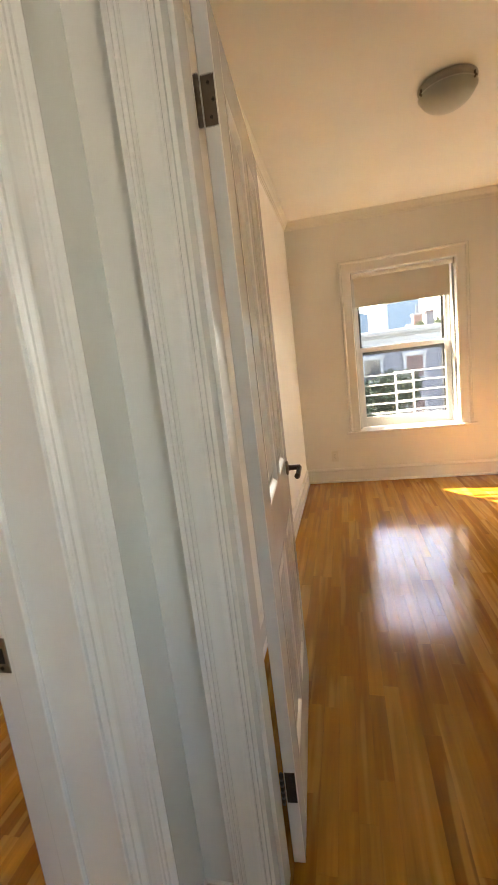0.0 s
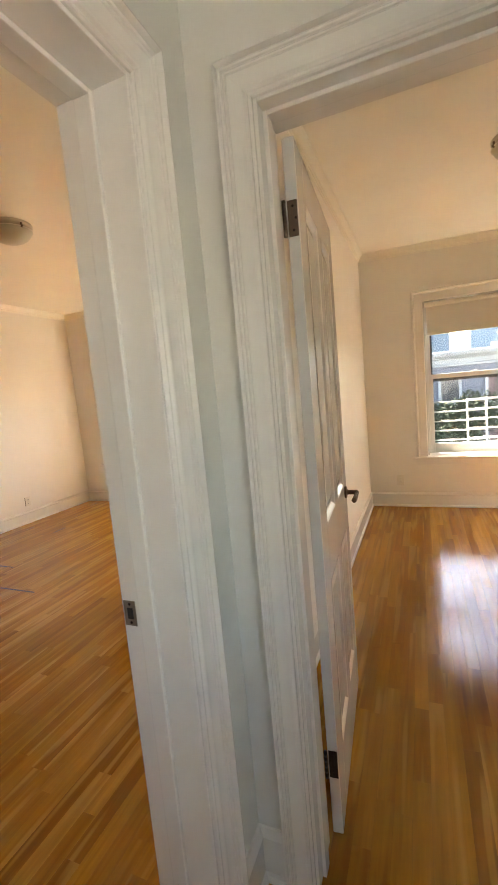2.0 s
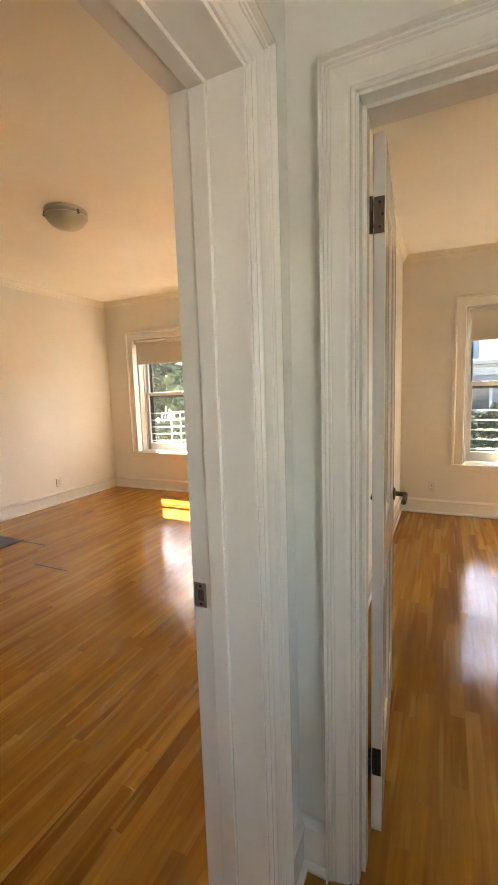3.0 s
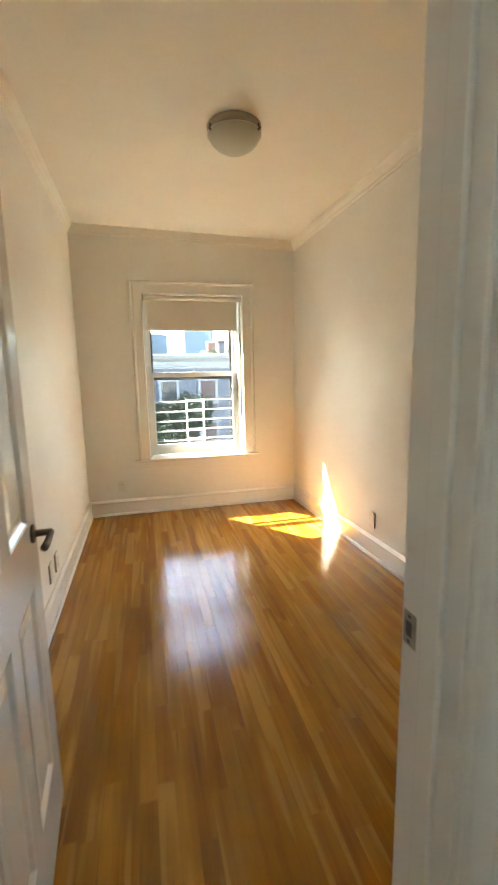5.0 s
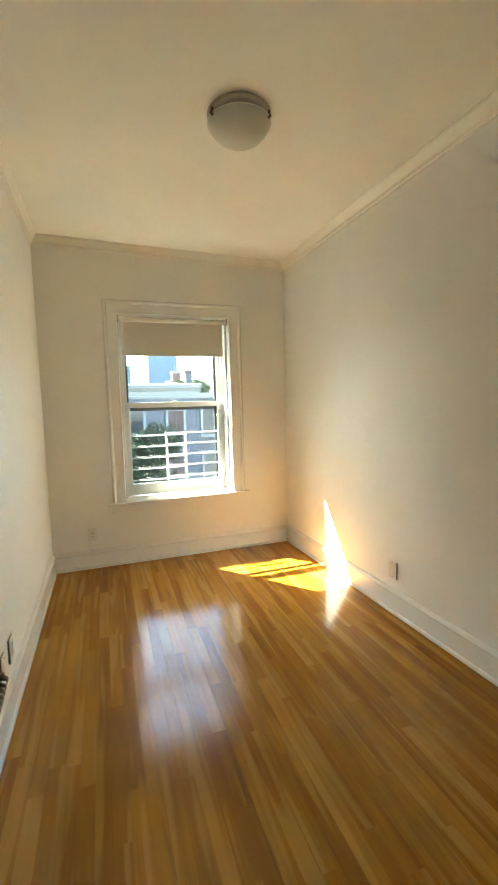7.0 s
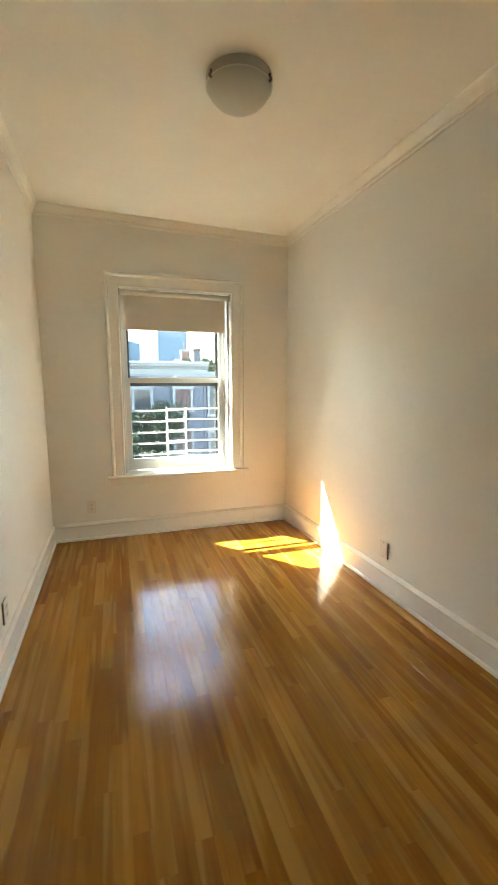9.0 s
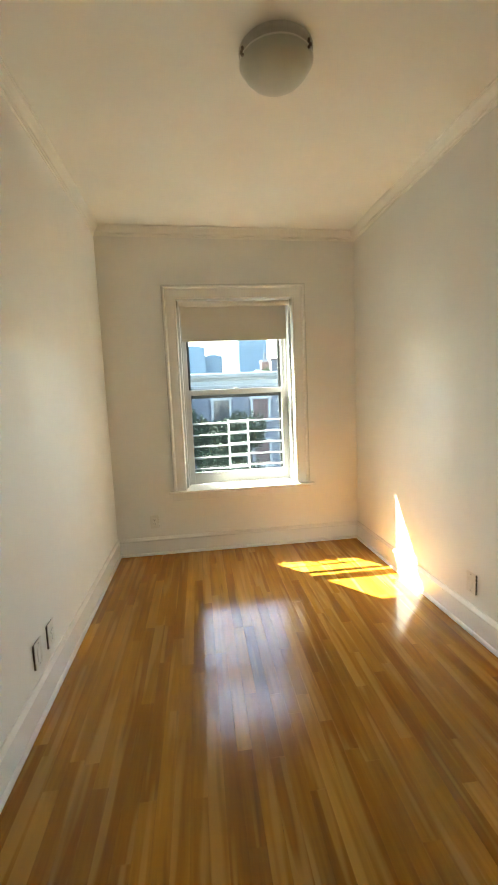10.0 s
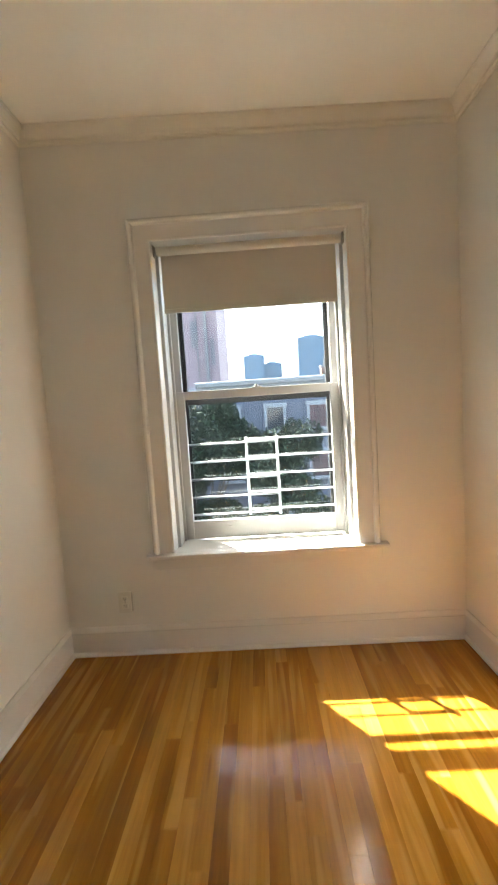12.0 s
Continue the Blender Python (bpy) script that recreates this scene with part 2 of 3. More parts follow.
def slab_with_holes(axis, lo, hi, a0, a1, z0, z1, holes):
    """A wall along x or y from a0 to a1, between lo and hi across, with openings (a, a, z, z) cut right through."""
    bm = bmesh.new()
    aa = sorted({a0, a1, *[h[0] for h in holes], *[h[1] for h in holes]})
    zz = sorted({z0, z1, *[h[2] for h in holes], *[h[3] for h in holes]})

    def solid(i, j):
        if not (0 <= i < len(aa) - 1 and 0 <= j < len(zz) - 1):
            return False
        a, z = (aa[i] + aa[i + 1]) / 2, (zz[j] + zz[j + 1]) / 2
        return not any(h[0] < a < h[1] and h[2] < z < h[3] for h in holes)

    def quad(*pts):
        bm.faces.new([bm.verts.new((q[0], q[1], q[2]) if axis == "x" else (q[1], q[0], q[2])) for q in pts])
    for i in range(len(aa) - 1):
        for j in range(len(zz) - 1):
            if not solid(i, j):
                continue
            a, b, c, d = aa[i], aa[i + 1], zz[j], zz[j + 1]
            quad((a, lo, c), (b, lo, c), (b, lo, d), (a, lo, d))
            quad((a, hi, c), (a, hi, d), (b, hi, d), (b, hi, c))
            if not solid(i - 1, j):
                quad((a, lo, c), (a, lo, d), (a, hi, d), (a, hi, c))
            if not solid(i + 1, j):
                quad((b, lo, c), (b, hi, c), (b, hi, d), (b, lo, d))
            if not solid(i, j - 1):
                quad((a, lo, c), (a, hi, c), (b, hi, c), (b, lo, c))
            if not solid(i, j + 1):
                quad((a, lo, d), (b, lo, d), (b, hi, d), (a, hi, d))
    bmesh.ops.remove_doubles(bm, verts=bm.verts, dist=1e-5)
    return bm


def structure(ob, label, category):
    return tagged(ob, label, category, kind="structure")


# ---- the rooms ----
W, L, H = 2.147, 5.0, 2.725             # bedroom width, window wall, ceiling
SKEW = -0.018                         # the east wall runs outwards towards the door
SAG = 0.022                           # the bedroom ceiling falls towards the east wall
DY0, DY1 = 1.178, 1.310               # the wall with the bedroom door
HX0, HX1 = 0.078, 1.135               # hall walls
RX0, RX1, RY0 = -4.127, -0.088, -0.8    # the other room
HB = -2.2                             # hall's far end
OPX0, OPX1, OPZ = 0.230, 0.993, 2.044
LY0, LY1, LZ = 0.10, 0.948, 2.005     # doorway in the hall's side wall
WX0, WX1, WZ0, WZ1 = 0.611, 1.592, 0.532, 2.153
W2X0, W3X0 = -3.648, -1.75

structure(part("wall_north", slab_with_holes("x", L, 5.42, RX0 - 0.15, W + 0.15, -0.3, H + 0.2, [
    (WX0, WX1, WZ0, WZ1), (W2X0, W2X0 + WX1 - WX0, WZ0, WZ1), (W3X0, W3X0 + WX1 - WX0, WZ0, WZ1)]), WALL), "warm white painted wall with the window openings", "wall")
bm = slab_with_holes("y", W, W + 0.15, DY0, L, -0.3, H + 0.2, [])
for v in bm.verts:
    v.co.x -= SKEW * (L - v.co.y)
WN = W - SKEW * (L - DY1)             # bedroom width at the door
structure(part("wall_east", bm, WALL), "warm white painted side wall of the bedroom", "wall")
structure(part("wall_west", slab_with_holes("y", RX1, 0.0, DY1, L, -0.3, H + 0.2, []), WALL), "warm white painted partition between the two rooms", "wall")
structure(part("wall_door", slab_with_holes("x", DY0, DY1, RX1, W + 0.05, -0.3, H + 0.2, [(OPX0, OPX1, -0.02, OPZ)]), WALL), "white painted wall with the bedroom doorway", "wall")
structure(part("wall_hall_side", slab_with_holes("y", RX1, HX0, HB, DY0, -0.3, H + 0.2, [(LY0, LY1, -0.02, LZ)]), HALLPAINT), "white painted hall wall with an open doorway", "wall")
# the opening is made up, always out of view, to light the hall
structure(part("wall_hall_east", slab_with_holes("y", HX1, HX1 + 0.13, HB, DY0, -0.3, H + 0.2, [(-0.58, -0.06, 1.00, 1.93)]), HALLPAINT), "white painted hall wall with an added, unseen opening that lets in light", "wall")
structure(part("wall_hall_end", slab_with_holes("x", HB - 0.15, HB, RX1, HX1 + 0.13, -0.3, H + 0.2, []), HALLPAINT), "white painted hall end wall", "wall")
structure(part("wall_room_west", slab_with_holes("y", RX0 - 0.15, RX0, RY0, L, -0.3, H + 0.2, []), WALL), "warm white painted wall of the other room", "wall")
structure(part("wall_room_south", slab_with_holes("x", RY0 - 0.15, RY0, RX0 - 0.15, RX1, -0.3, H + 0.2, []), WALL), "warm white painted end wall of the other room", "wall")
structure(part("ceiling_hall", boxed(RX1 - 0.05, HX1 + 0.1, HB - 0.1, DY0 + 0.06, H, H + 0.18), CEIL), "matt white plaster hall ceiling", "ceiling")
structure(part("ceiling_room", boxed(RX0 - 0.1, RX1 - 0.051, RY0 - 0.1, L + 0.2, H, H + 0.18), CEIL), "matt warm white plaster ceiling of the other room", "ceiling")
bm = boxed(-0.05, W + 0.18, DY0 + 0.061, L + 0.2, H, H + 0.18)
for v in bm.verts:
    v.co.z -= SAG * v.co.x
structure(part("ceiling", bm, CEIL), "matt warm white plaster ceiling, slightly sagging", "ceiling")

CROWN = [(-0.004, -0.004), (0.052, -0.004), (0.052, 0.007), (0.047, 0.009), (0.044, 0.016), (0.037, 0.022), (0.028, 0.034), (0.022, 0.047), (0.014, 0.052), (0.014, 0.062), (0.007, 0.065), (0.005, 0.076), (-0.004, 0.076)]
BASE = [(-0.004, -0.004), (0.028, -0.004), (0.028, 0.008), (0.023, 0.017), (0.015, 0.020), (0.015, 0.122), (0.020, 0.127), (0.020, 0.135), (0.013, 0.144), (0.007, 0.153), (-0.004, 0.155)]


def run(name, path, profile, normal, closed, label, category):
    return structure(part(name, sweep(bmesh.new(), path, profile, normal, closed), CEIL), label, category)


# seen from below the way round is turned over
for sag, room in ((SAG, [(0, DY1), (0, L), (W, L), (WN, DY1)]), (0, [(RX0, RY0), (RX0, L), (RX1, L), (RX1, RY0)])):
    run("crown_molding", [(x, y, H - sag * x) for x, y in room], CROWN, Vector((-sag, 0, -1)).normalized(), True, "white painted plaster crown molding", "molding")
CASW = 0.092
for path in ([(OPX1 + 0.005, DY1), (WN, DY1), (W, L), (0, L), (0, DY1), (OPX0 - 0.005, DY1)],
             [(OPX0 - CASW * 0.86 + 0.01, DY0), (HX0, DY0), (HX0, LY1 + CASW * 0.84 - 0.01)],
             [(HX1, HB), (HX1, DY0), (OPX1 + CASW * 0.86 - 0.01, DY0)],
             [(RX1, LY1 + 0.08), (RX1, L), (RX0, L), (RX0, RY0)]):
    bm = sweep(bmesh.new(), [(x, y, 0.001) for x, y in path], BASE, (0, 0, 1), False)
    structure(part("baseboard", bm, TRIM), "white painted baseboard with a molded cap and shoe", "baseboard")


# ---- doorways ----
CASING = [(0, -0.004), (0, 0.010), (0.003, 0.013), (0.009, 0.013), (0.012, 0.008), (0.016, 0.007), (0.019, 0.010), (0.022, 0.014), (0.026, 0.0155), (0.034, 0.016),
          (0.046, 0.018), (0.060, 0.021), (0.0615, 0.0195), (0.063, 0.0195), (0.065, 0.0225), (0.069, 0.0235), (0.071, 0.0215), (0.073, 0.0215), (0.075, 0.0255), (0.079, 0.027),
          (0.081, 0.025), (0.083, 0.025), (0.085, 0.033), (0.087, 0.038), (0.0905, 0.038), (0.092, 0.034), (0.092, -0.004)]


def doorway(axis, face, lo, hi, a0, a1, top, normal, name, label, wide=1.0):
    """Jamb lining with a stop, and a mitred casing on the face that is seen."""
    ob = structure(holder(name, (0, 0, 0)), label, "door frame")
    t = 0.018

    def jambs(a, b, c, d, e, f):
        return boxed(a, b, c, d, e, f, bevel=0.002) if axis == "x" else boxed(c, d, a, b, e, f, bevel=0.002)
    part("jamb", jambs(a0, a0 + t, lo - 0.002, hi + 0.004, 0, top), TRIM, ob)
    part("jamb", jambs(a1 - t, a1, lo - 0.002, hi + 0.004, 0, top), TRIM, ob)
    part("head_jamb", jambs(a0 + t, a1 - t, lo - 0.002, hi + 0.004, top - t, top), TRIM, ob)
    s0, s1 = lo + 0.035, lo + 0.075
    if axis == "y":
        s0, s1 = lo + 0.05, lo + 0.09
    part("door_stop", jambs(a0 + t, a0 + t + 0.011, s0, s1, 0, top - t), TRIM, ob)
    part("door_stop", jambs(a1 - t - 0.011, a1 - t, s0, s1, 0, top - t), TRIM, ob)
    part("door_stop", jambs(a0 + t + 0.011, a1 - t - 0.011, s0, s1, top - t - 0.011, top - t), TRIM, ob)
    r = 0.010
    q = [(a0 + r, 0), (a0 + r, top - r), (a1 - r, top - r), (a1 - r, 0)]
    pts = [(a, face, z) if axis == "x" else (face, a, z) for a, z in q]
    n = Vector(normal)
    d = Vector(pts[1]) - Vector(pts[0])
    side = n.cross(d).normalized()
    outward = Vector((-1, 0, 0)) if axis == "x" else Vector((0, -1, 0))
    if side.dot(outward) < 0:
        pts.reverse()
    part("casing", sweep(bmesh.new(), pts, [(u * wide, v) for u, v in CASING], normal), TRIM, ob, "fluted white gloss casing with a raised outer band")
    return ob


frame_1 = doorway("x", DY0, DY0, DY1, OPX0, OPX1, OPZ, (0, -1, 0), "door_frame_1", "white gloss painted door frame of the bedroom", 0.86)
frame_2 = doorway("y", HX0, RX1, HX0, LY0, LY1, LZ, (1, 0, 0), "door_frame_2", "white gloss painted door frame of the hall doorway", 0.84)


def strike(parent, m):
    p = bmesh.new()
    box(p, -0.016, 0.016, -0.0012, 0.0012, -0.030, 0.030, 0.0008)
    plate = part("strike_plate", p, NICKEL, parent, "worn nickel strike plate")
    plate.matrix_local = m
    b = part("latch_hole", boxed(-0.006, 0.009, -0.0022, 0.0016, -0.013, 0.013), SLOT, plate)
    for z in (-0.022, 0.022):
        s = bmesh.new()
        rod(s, (0.001, -0.0018, z), (0.001, 0.0018, z), 0.0035, seg=8)
        part("screw", s, DARKMETAL, plate)


strike(frame_1, pose(OPX1 - 0.018, DY1 - 0.018, 0.940, 0, 0, 90))
strike(frame_2, pose(RX1 + 0.018, LY1 - 0.018, 0.918))

# ---- the open bedroom door ----
DW, DH, DT = 0.712, 2.016, 0.032
door = structure(holder("door_1"), "white gloss four-panel door standing open against the side wall", "door")
door.matrix_world = pose(0.2545, 1.336, 0.010, 0, 0, DOOR_TURN)
COLS = ((0.108, 0.318), (0.398, 0.608))
ROWS = ((0.215, 0.775), (0.960, 1.890))
leaf = bmesh.new()
box(leaf, 0, DT, 0, COLS[0][0], 0, DH, 0.0025)
box(leaf, 0, DT, COLS[1][1], DW, 0, DH, 0.0025)
for z0, z1 in ((0, ROWS[0][0]), (ROWS[0][1], ROWS[1][0]), (ROWS[1][1], DH)):
    box(leaf, 0, DT, COLS[0][0], COLS[1][1], z0, z1)
for z0, z1 in ROWS:
    box(leaf, 0, DT, COLS[0][1], COLS[1][0], z0, z1)
part("leaf", leaf, DOOR, door)
for y0, y1 in COLS:
    for z0, z1 in ROWS:
        p = bmesh.new()
        for side, flip in ((DT, 1), (0, -1)):
            rings = []
            for inset, deep in ((-0.0005, 0.0008), (0.006, -0.002), (0.016, -0.011), (0.022, -0.012), (0.050, -0.004), (0.054, -0.004)):
                x = side + flip * deep
                rings.append([p.verts.new((x, a, c)) for a, c in ((y0 + inset, z0 + inset), (y1 - inset, z0 + inset), (y1 - inset, z1 - inset), (y0 + inset, z1 - inset))])
            for a, c in zip(rings, rings[1:]):
                for k in range(4):
                    p.faces.new((a[k], a[(k + 1) % 4], c[(k + 1) % 4], c[k]))
            p.faces.new(rings[-1])
        part("panel", p, DOOR, door)
HY, HZ = DW - 0.062, 0.920
handle = part("door_handle", lathe(bmesh.new(), [(0, 0), (0.026, 0), (0.027, 0.003), (0.026, 0.007), (0.020, 0.009), (0.012, 0.010), (0.010, 0.014), (0.010, 0.052), (0.0, 0.052)], 28), BRONZE, door, "dark bronze lever handle", True)
handle.matrix_local = pose(DT, HY, HZ, 0, 90, 0)
lev = bmesh.new()
prev = None
for k in range(9):
    f = k / 8
    c = Vector((0.012 * math.sin(f * 1.9), -0.090 * f, 0.050 - 0.006 * f))
    if prev is not None:
        rod(lev, prev, c, 0.0085 + 0.001 * f, 0.0085 + 0.002 * f, 10)
    prev = c
part("lever", lev, BRONZE, handle, "", True)
back = part("door_handle", lathe(bmesh.new(), [(0, 0), (0.026, 0), (0.027, 0.003), (0.026, 0.007), (0.012, 0.010), (0.010, 0.044), (0.0, 0.044)], 28), BRONZE, door, "dark bronze lever handle", True)
back.matrix_local = pose(0, HY, HZ, 0, -90, 0)
rodb = bmesh.new()
rod(rodb, (0, 0, 0.044), (0, -0.10, 0.044), 0.009, 0.010, 10)
part("lever", rodb, BRONZE, back, "", True)
part("latch_plate", boxed(0.006, DT - 0.006, DW - 0.0005, DW + 0.0012, HZ - 0.028, HZ + 0.028), NICKEL, door, "nickel latch plate")
for hz, mat, text in ((1.818, BRONZE, "dull worn metal butt hinge"), (0.238, DARKMETAL, "dark rusted butt hinge")):
    h = part("hinge", boxed(0.003, DT - 0.003, -0.0018, 0.0004, hz - 0.045, hz + 0.045, bevel=0.0006), mat, door, text)
    kn = bmesh.new()
    for k in range(5):
        rod(kn, (-0.005, -0.005, hz - 0.045 + k * 0.0182), (-0.005, -0.005, hz - 0.045 + k * 0.0182 + 0.0172), 0.0055, seg=12)
    part("knuckle", kn, mat, h, "", True)
    for k, (sx, sz) in enumerate(((0.017, 0.03), (0.024, 0.0), (0.017, -0.03))):
        s = bmesh.new()
        rod(s, (sx, -0.0026, hz + sz), (sx, 0.0, hz + sz), 0.0036, seg=8)
        part("screw", s, DARKMETAL, h)


# ---- windows ----
def window(name, x0, label):
    """A white double-hung window with its casing, stool and dark storm frame; x0 is the opening's near side."""
    w = structure(holder(name, (x0, L, 0)), label, "window")
    ww, z0, z1 = WX1 - WX0, WZ0, WZ1

    def p(n, *a, mat=TRIM, parent=w, bevel=0.002, label=""):
        return part(n, boxed(*a, bevel=bevel), mat, parent, label)
    # casing: flat board with a raised outer band
    prof = [(0, -0.004), (0, 0.018), (0.004, 0.020), (0.012, 0.020), (0.015, 0.017), (0.080, 0.017), (0.083, 0.019), (0.086, 0.031), (0.092, 0.036), (0.102, 0.035), (0.110, 0.028), (0.114, 0.018), (0.114, -0.004)]
    part("casing", sweep(bmesh.new(), [(ww - 0.004, 0, z0 + 0.02), (ww - 0.004, 0, z1 - 0.004), (0.004, 0, z1 - 0.004), (0.004, 0, z0 + 0.02)], [(-u, v) for u, v in prof], (0, -1, 0)), TRIM, w, "white painted casing with a raised band")
    st = boxed(-0.146, ww + 0.150, -0.052, 0.0, z0 - 0.006, z0 + 0.018, bevel=0.006)
    box(st, 0.0, ww, -0.004, 0.185, z0 - 0.006, z0 + 0.018)
    part("stool", st, TRIM, w, "white painted window stool")
    p("apron", -0.118, ww + 0.118, -0.018, 0.0, z0 - 0.066, z0 - 0.007)
    # lining of the opening
    p("jamb_liner", 0.0, 0.022, 0.078, 0.36, z0 + 0.018, z1, mat=VINYL)
    p("jamb_liner", ww - 0.022, ww, 0.078, 0.36, z0 + 0.018, z1, mat=VINYL)
    p("head_lining", 0.004, ww - 0.004, -0.002, 0.078, z1 - 0.004, z1)
    p("head_liner", 0.022, ww - 0.022, 0.078, 0.36, z1 - 0.02, z1, mat=VINYL)
    p("side_lining", 0.0, 0.004, -0.002, 0.078, z0 + 0.018, z1)
    p("side_lining", ww - 0.004, ww, -0.002, 0.078, z0 + 0.018, z1)
    p("parting_bead", 0.022, 0.036, 0.175, 0.190, z0 + 0.018, z1 - 0.02, mat=VINYL)
    p("parting_bead", ww - 0.036, ww - 0.022, 0.175, 0.190, z0 + 0.018, z1 - 0.02, mat=VINYL)
    p("outer_sill", 0.0, ww, 0.185, 0.47, z0 - 0.05, z0 + 0.006, mat=VINYL)

    def sash(n, y, a, b, bottom, top, stile):
        s = bmesh.new()
        l, r = 0.024, ww - 0.024
        box(s, l, l + stile, y, y + 0.036, a, b, 0.003)
        box(s, r - stile, r, y, y + 0.036, a, b, 0.003)
        box(s, l + stile, r - stile, y + 0.001, y + 0.035, a, a + bottom, 0.003)
        box(s, l + stile, r - stile, y + 0.001, y + 0.035, b - top, b, 0.003)
        ob = part(n, s, VINYL, w, "white window sash")
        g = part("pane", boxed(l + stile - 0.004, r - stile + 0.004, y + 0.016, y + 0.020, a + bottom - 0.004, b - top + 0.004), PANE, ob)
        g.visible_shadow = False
        return ob
    low = sash("lower_sash", 0.192, z0 + 0.022, 1.405, 0.105, 0.046, 0.056)
    up = sash("upper_sash", 0.234, 1.362, z1 - 0.022, 0.044, 0.05, 0.040)
    lk = boxed(ww / 2 - 0.028, ww / 2 + 0.028, 0.196, 0.222, 1.405, 1.413, bevel=0.002)
    rod(lk, (ww / 2, 0.21, 1.413), (ww / 2, 0.21, 1.424), 0.011)
    part("sash_lock", lk, VINYL, low, "white sash lock")
    lift = boxed(ww * 0.28, ww * 0.28 + 0.03, 0.184, 0.193, z0 + 0.085, z0 + 0.094, bevel=0.002)
    part("sash_lift", lift, VINYL, low)
    # dark storm window outside
    sf = bmesh.new()
    box(sf, 0.022, 0.022 + STORM_W, 0.300, 0.322, z0 + 0.006, z1 - 0.02)
    box(sf, ww - 0.022 - STORM_W, ww - 0.022, 0.300, 0.322, z0 + 0.006, z1 - 0.02)
    box(sf, 0.022 + STORM_W, ww - 0.022 - STORM_W, 0.301, 0.321, 1.330, 1.372)
    box(sf, 0.022 + STORM_W, ww - 0.022 - STORM_W, 0.301, 0.321, z0 + 0.006, z0 + 0.04)
    storm = part("storm_frame", sf, STORM, w, "dark metal storm window frame")
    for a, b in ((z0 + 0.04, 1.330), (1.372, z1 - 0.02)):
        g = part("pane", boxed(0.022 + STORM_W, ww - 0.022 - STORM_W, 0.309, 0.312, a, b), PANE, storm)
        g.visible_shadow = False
    return w


STORM_W = 0.062
window("window_1", WX0, "white double-hung window with a painted casing and dark storm frame")
window("window_3", W3X0, "white double-hung window of the other room beside the partition")
window("window_2", W2X0, "white double-hung window of the other room with a dark storm frame")


def roller_blind(x0, bottom, label):
    """A roller blind set just behind the casing: roll in front of the cloth, dark brackets at both ends."""
    b = tagged(holder("roller_blind", (x0, L + 0.042, 0)), label, "blind", "roller blinds")
    ww = WX1 - WX0
    zc = WZ1 - 0.034
    t = bmesh.new()
    rod(t, (0.022, 0, zc), (ww - 0.022, 0, zc), 0.022, seg=28)
    part("roller", t, BLIND, b, "roll of grey-beige cloth", True)
    part("cloth", boxed(0.036, ww - 0.044, 0.0212, 0.0224, bottom + 0.02, zc), BLIND, b, "grey-beige blackout cloth half way down the upper sash")
    part("hem_bar", boxed(0.036, ww - 0.044, 0.0182, 0.0252, bottom, bottom + 0.022, bevel=0.003), BLIND, b)
    for a in (0.0045, ww - 0.0135):
        br = boxed(a, a + 0.009, -0.014, 0.022, WZ1 - 0.060, WZ1 - 0.005, bevel=0.002)
        rod(br, (a - 0.001, 0, zc), (a + 0.010, 0, zc), 0.012, seg=14)
        part("bracket", br, NICKEL, b, "small dull metal bracket")


roller_blind(WX0, 1.812, "grey-beige roller blind drawn down over the top of the window")
roller_blind(W2X0, 1.812, "grey-beige roller blind drawn down over the other room's window")


def window_guard(x0, label):
    g = tagged(holder("window_guard", (x0, L + 0.250, 0)), label, "window guard", "window guards")
    ww = WX1 - WX0
    top, n, step = 1.098, 5, 0.104
    for a, b, y in ((0.024, 0.588, 0.0), (0.410, ww - 0.024, 0.019)):
        for k in range(n):
            z = top - k * step + (0.012 if y else 0.0)
            r = bmesh.new()
            rod(r, (a, y, z), (b, y, z), 0.0066, seg=8)
            part("bar", r, GUARD, g, "", True)
    for x, y in ((0.588, 0.0), (0.410, 0.019)):
        part("post", boxed(x - 0.008, x + 0.008, y - 0.009, y + 0.009, top - (n - 1) * step - 0.02, top + 0.028, bevel=0.002), GUARD, g)
    for x in (0.020, ww - 0.028):
        part("side_bracket", boxed(x, x + 0.008, -0.010, 0.030, top - (n - 1) * step - 0.02, top + 0.02), GUARD, g)


window_guard(WX0, "white enamelled sliding window guard with five rows of bars")
window_guard(W2X0, "white enamelled sliding window guard of the other room")


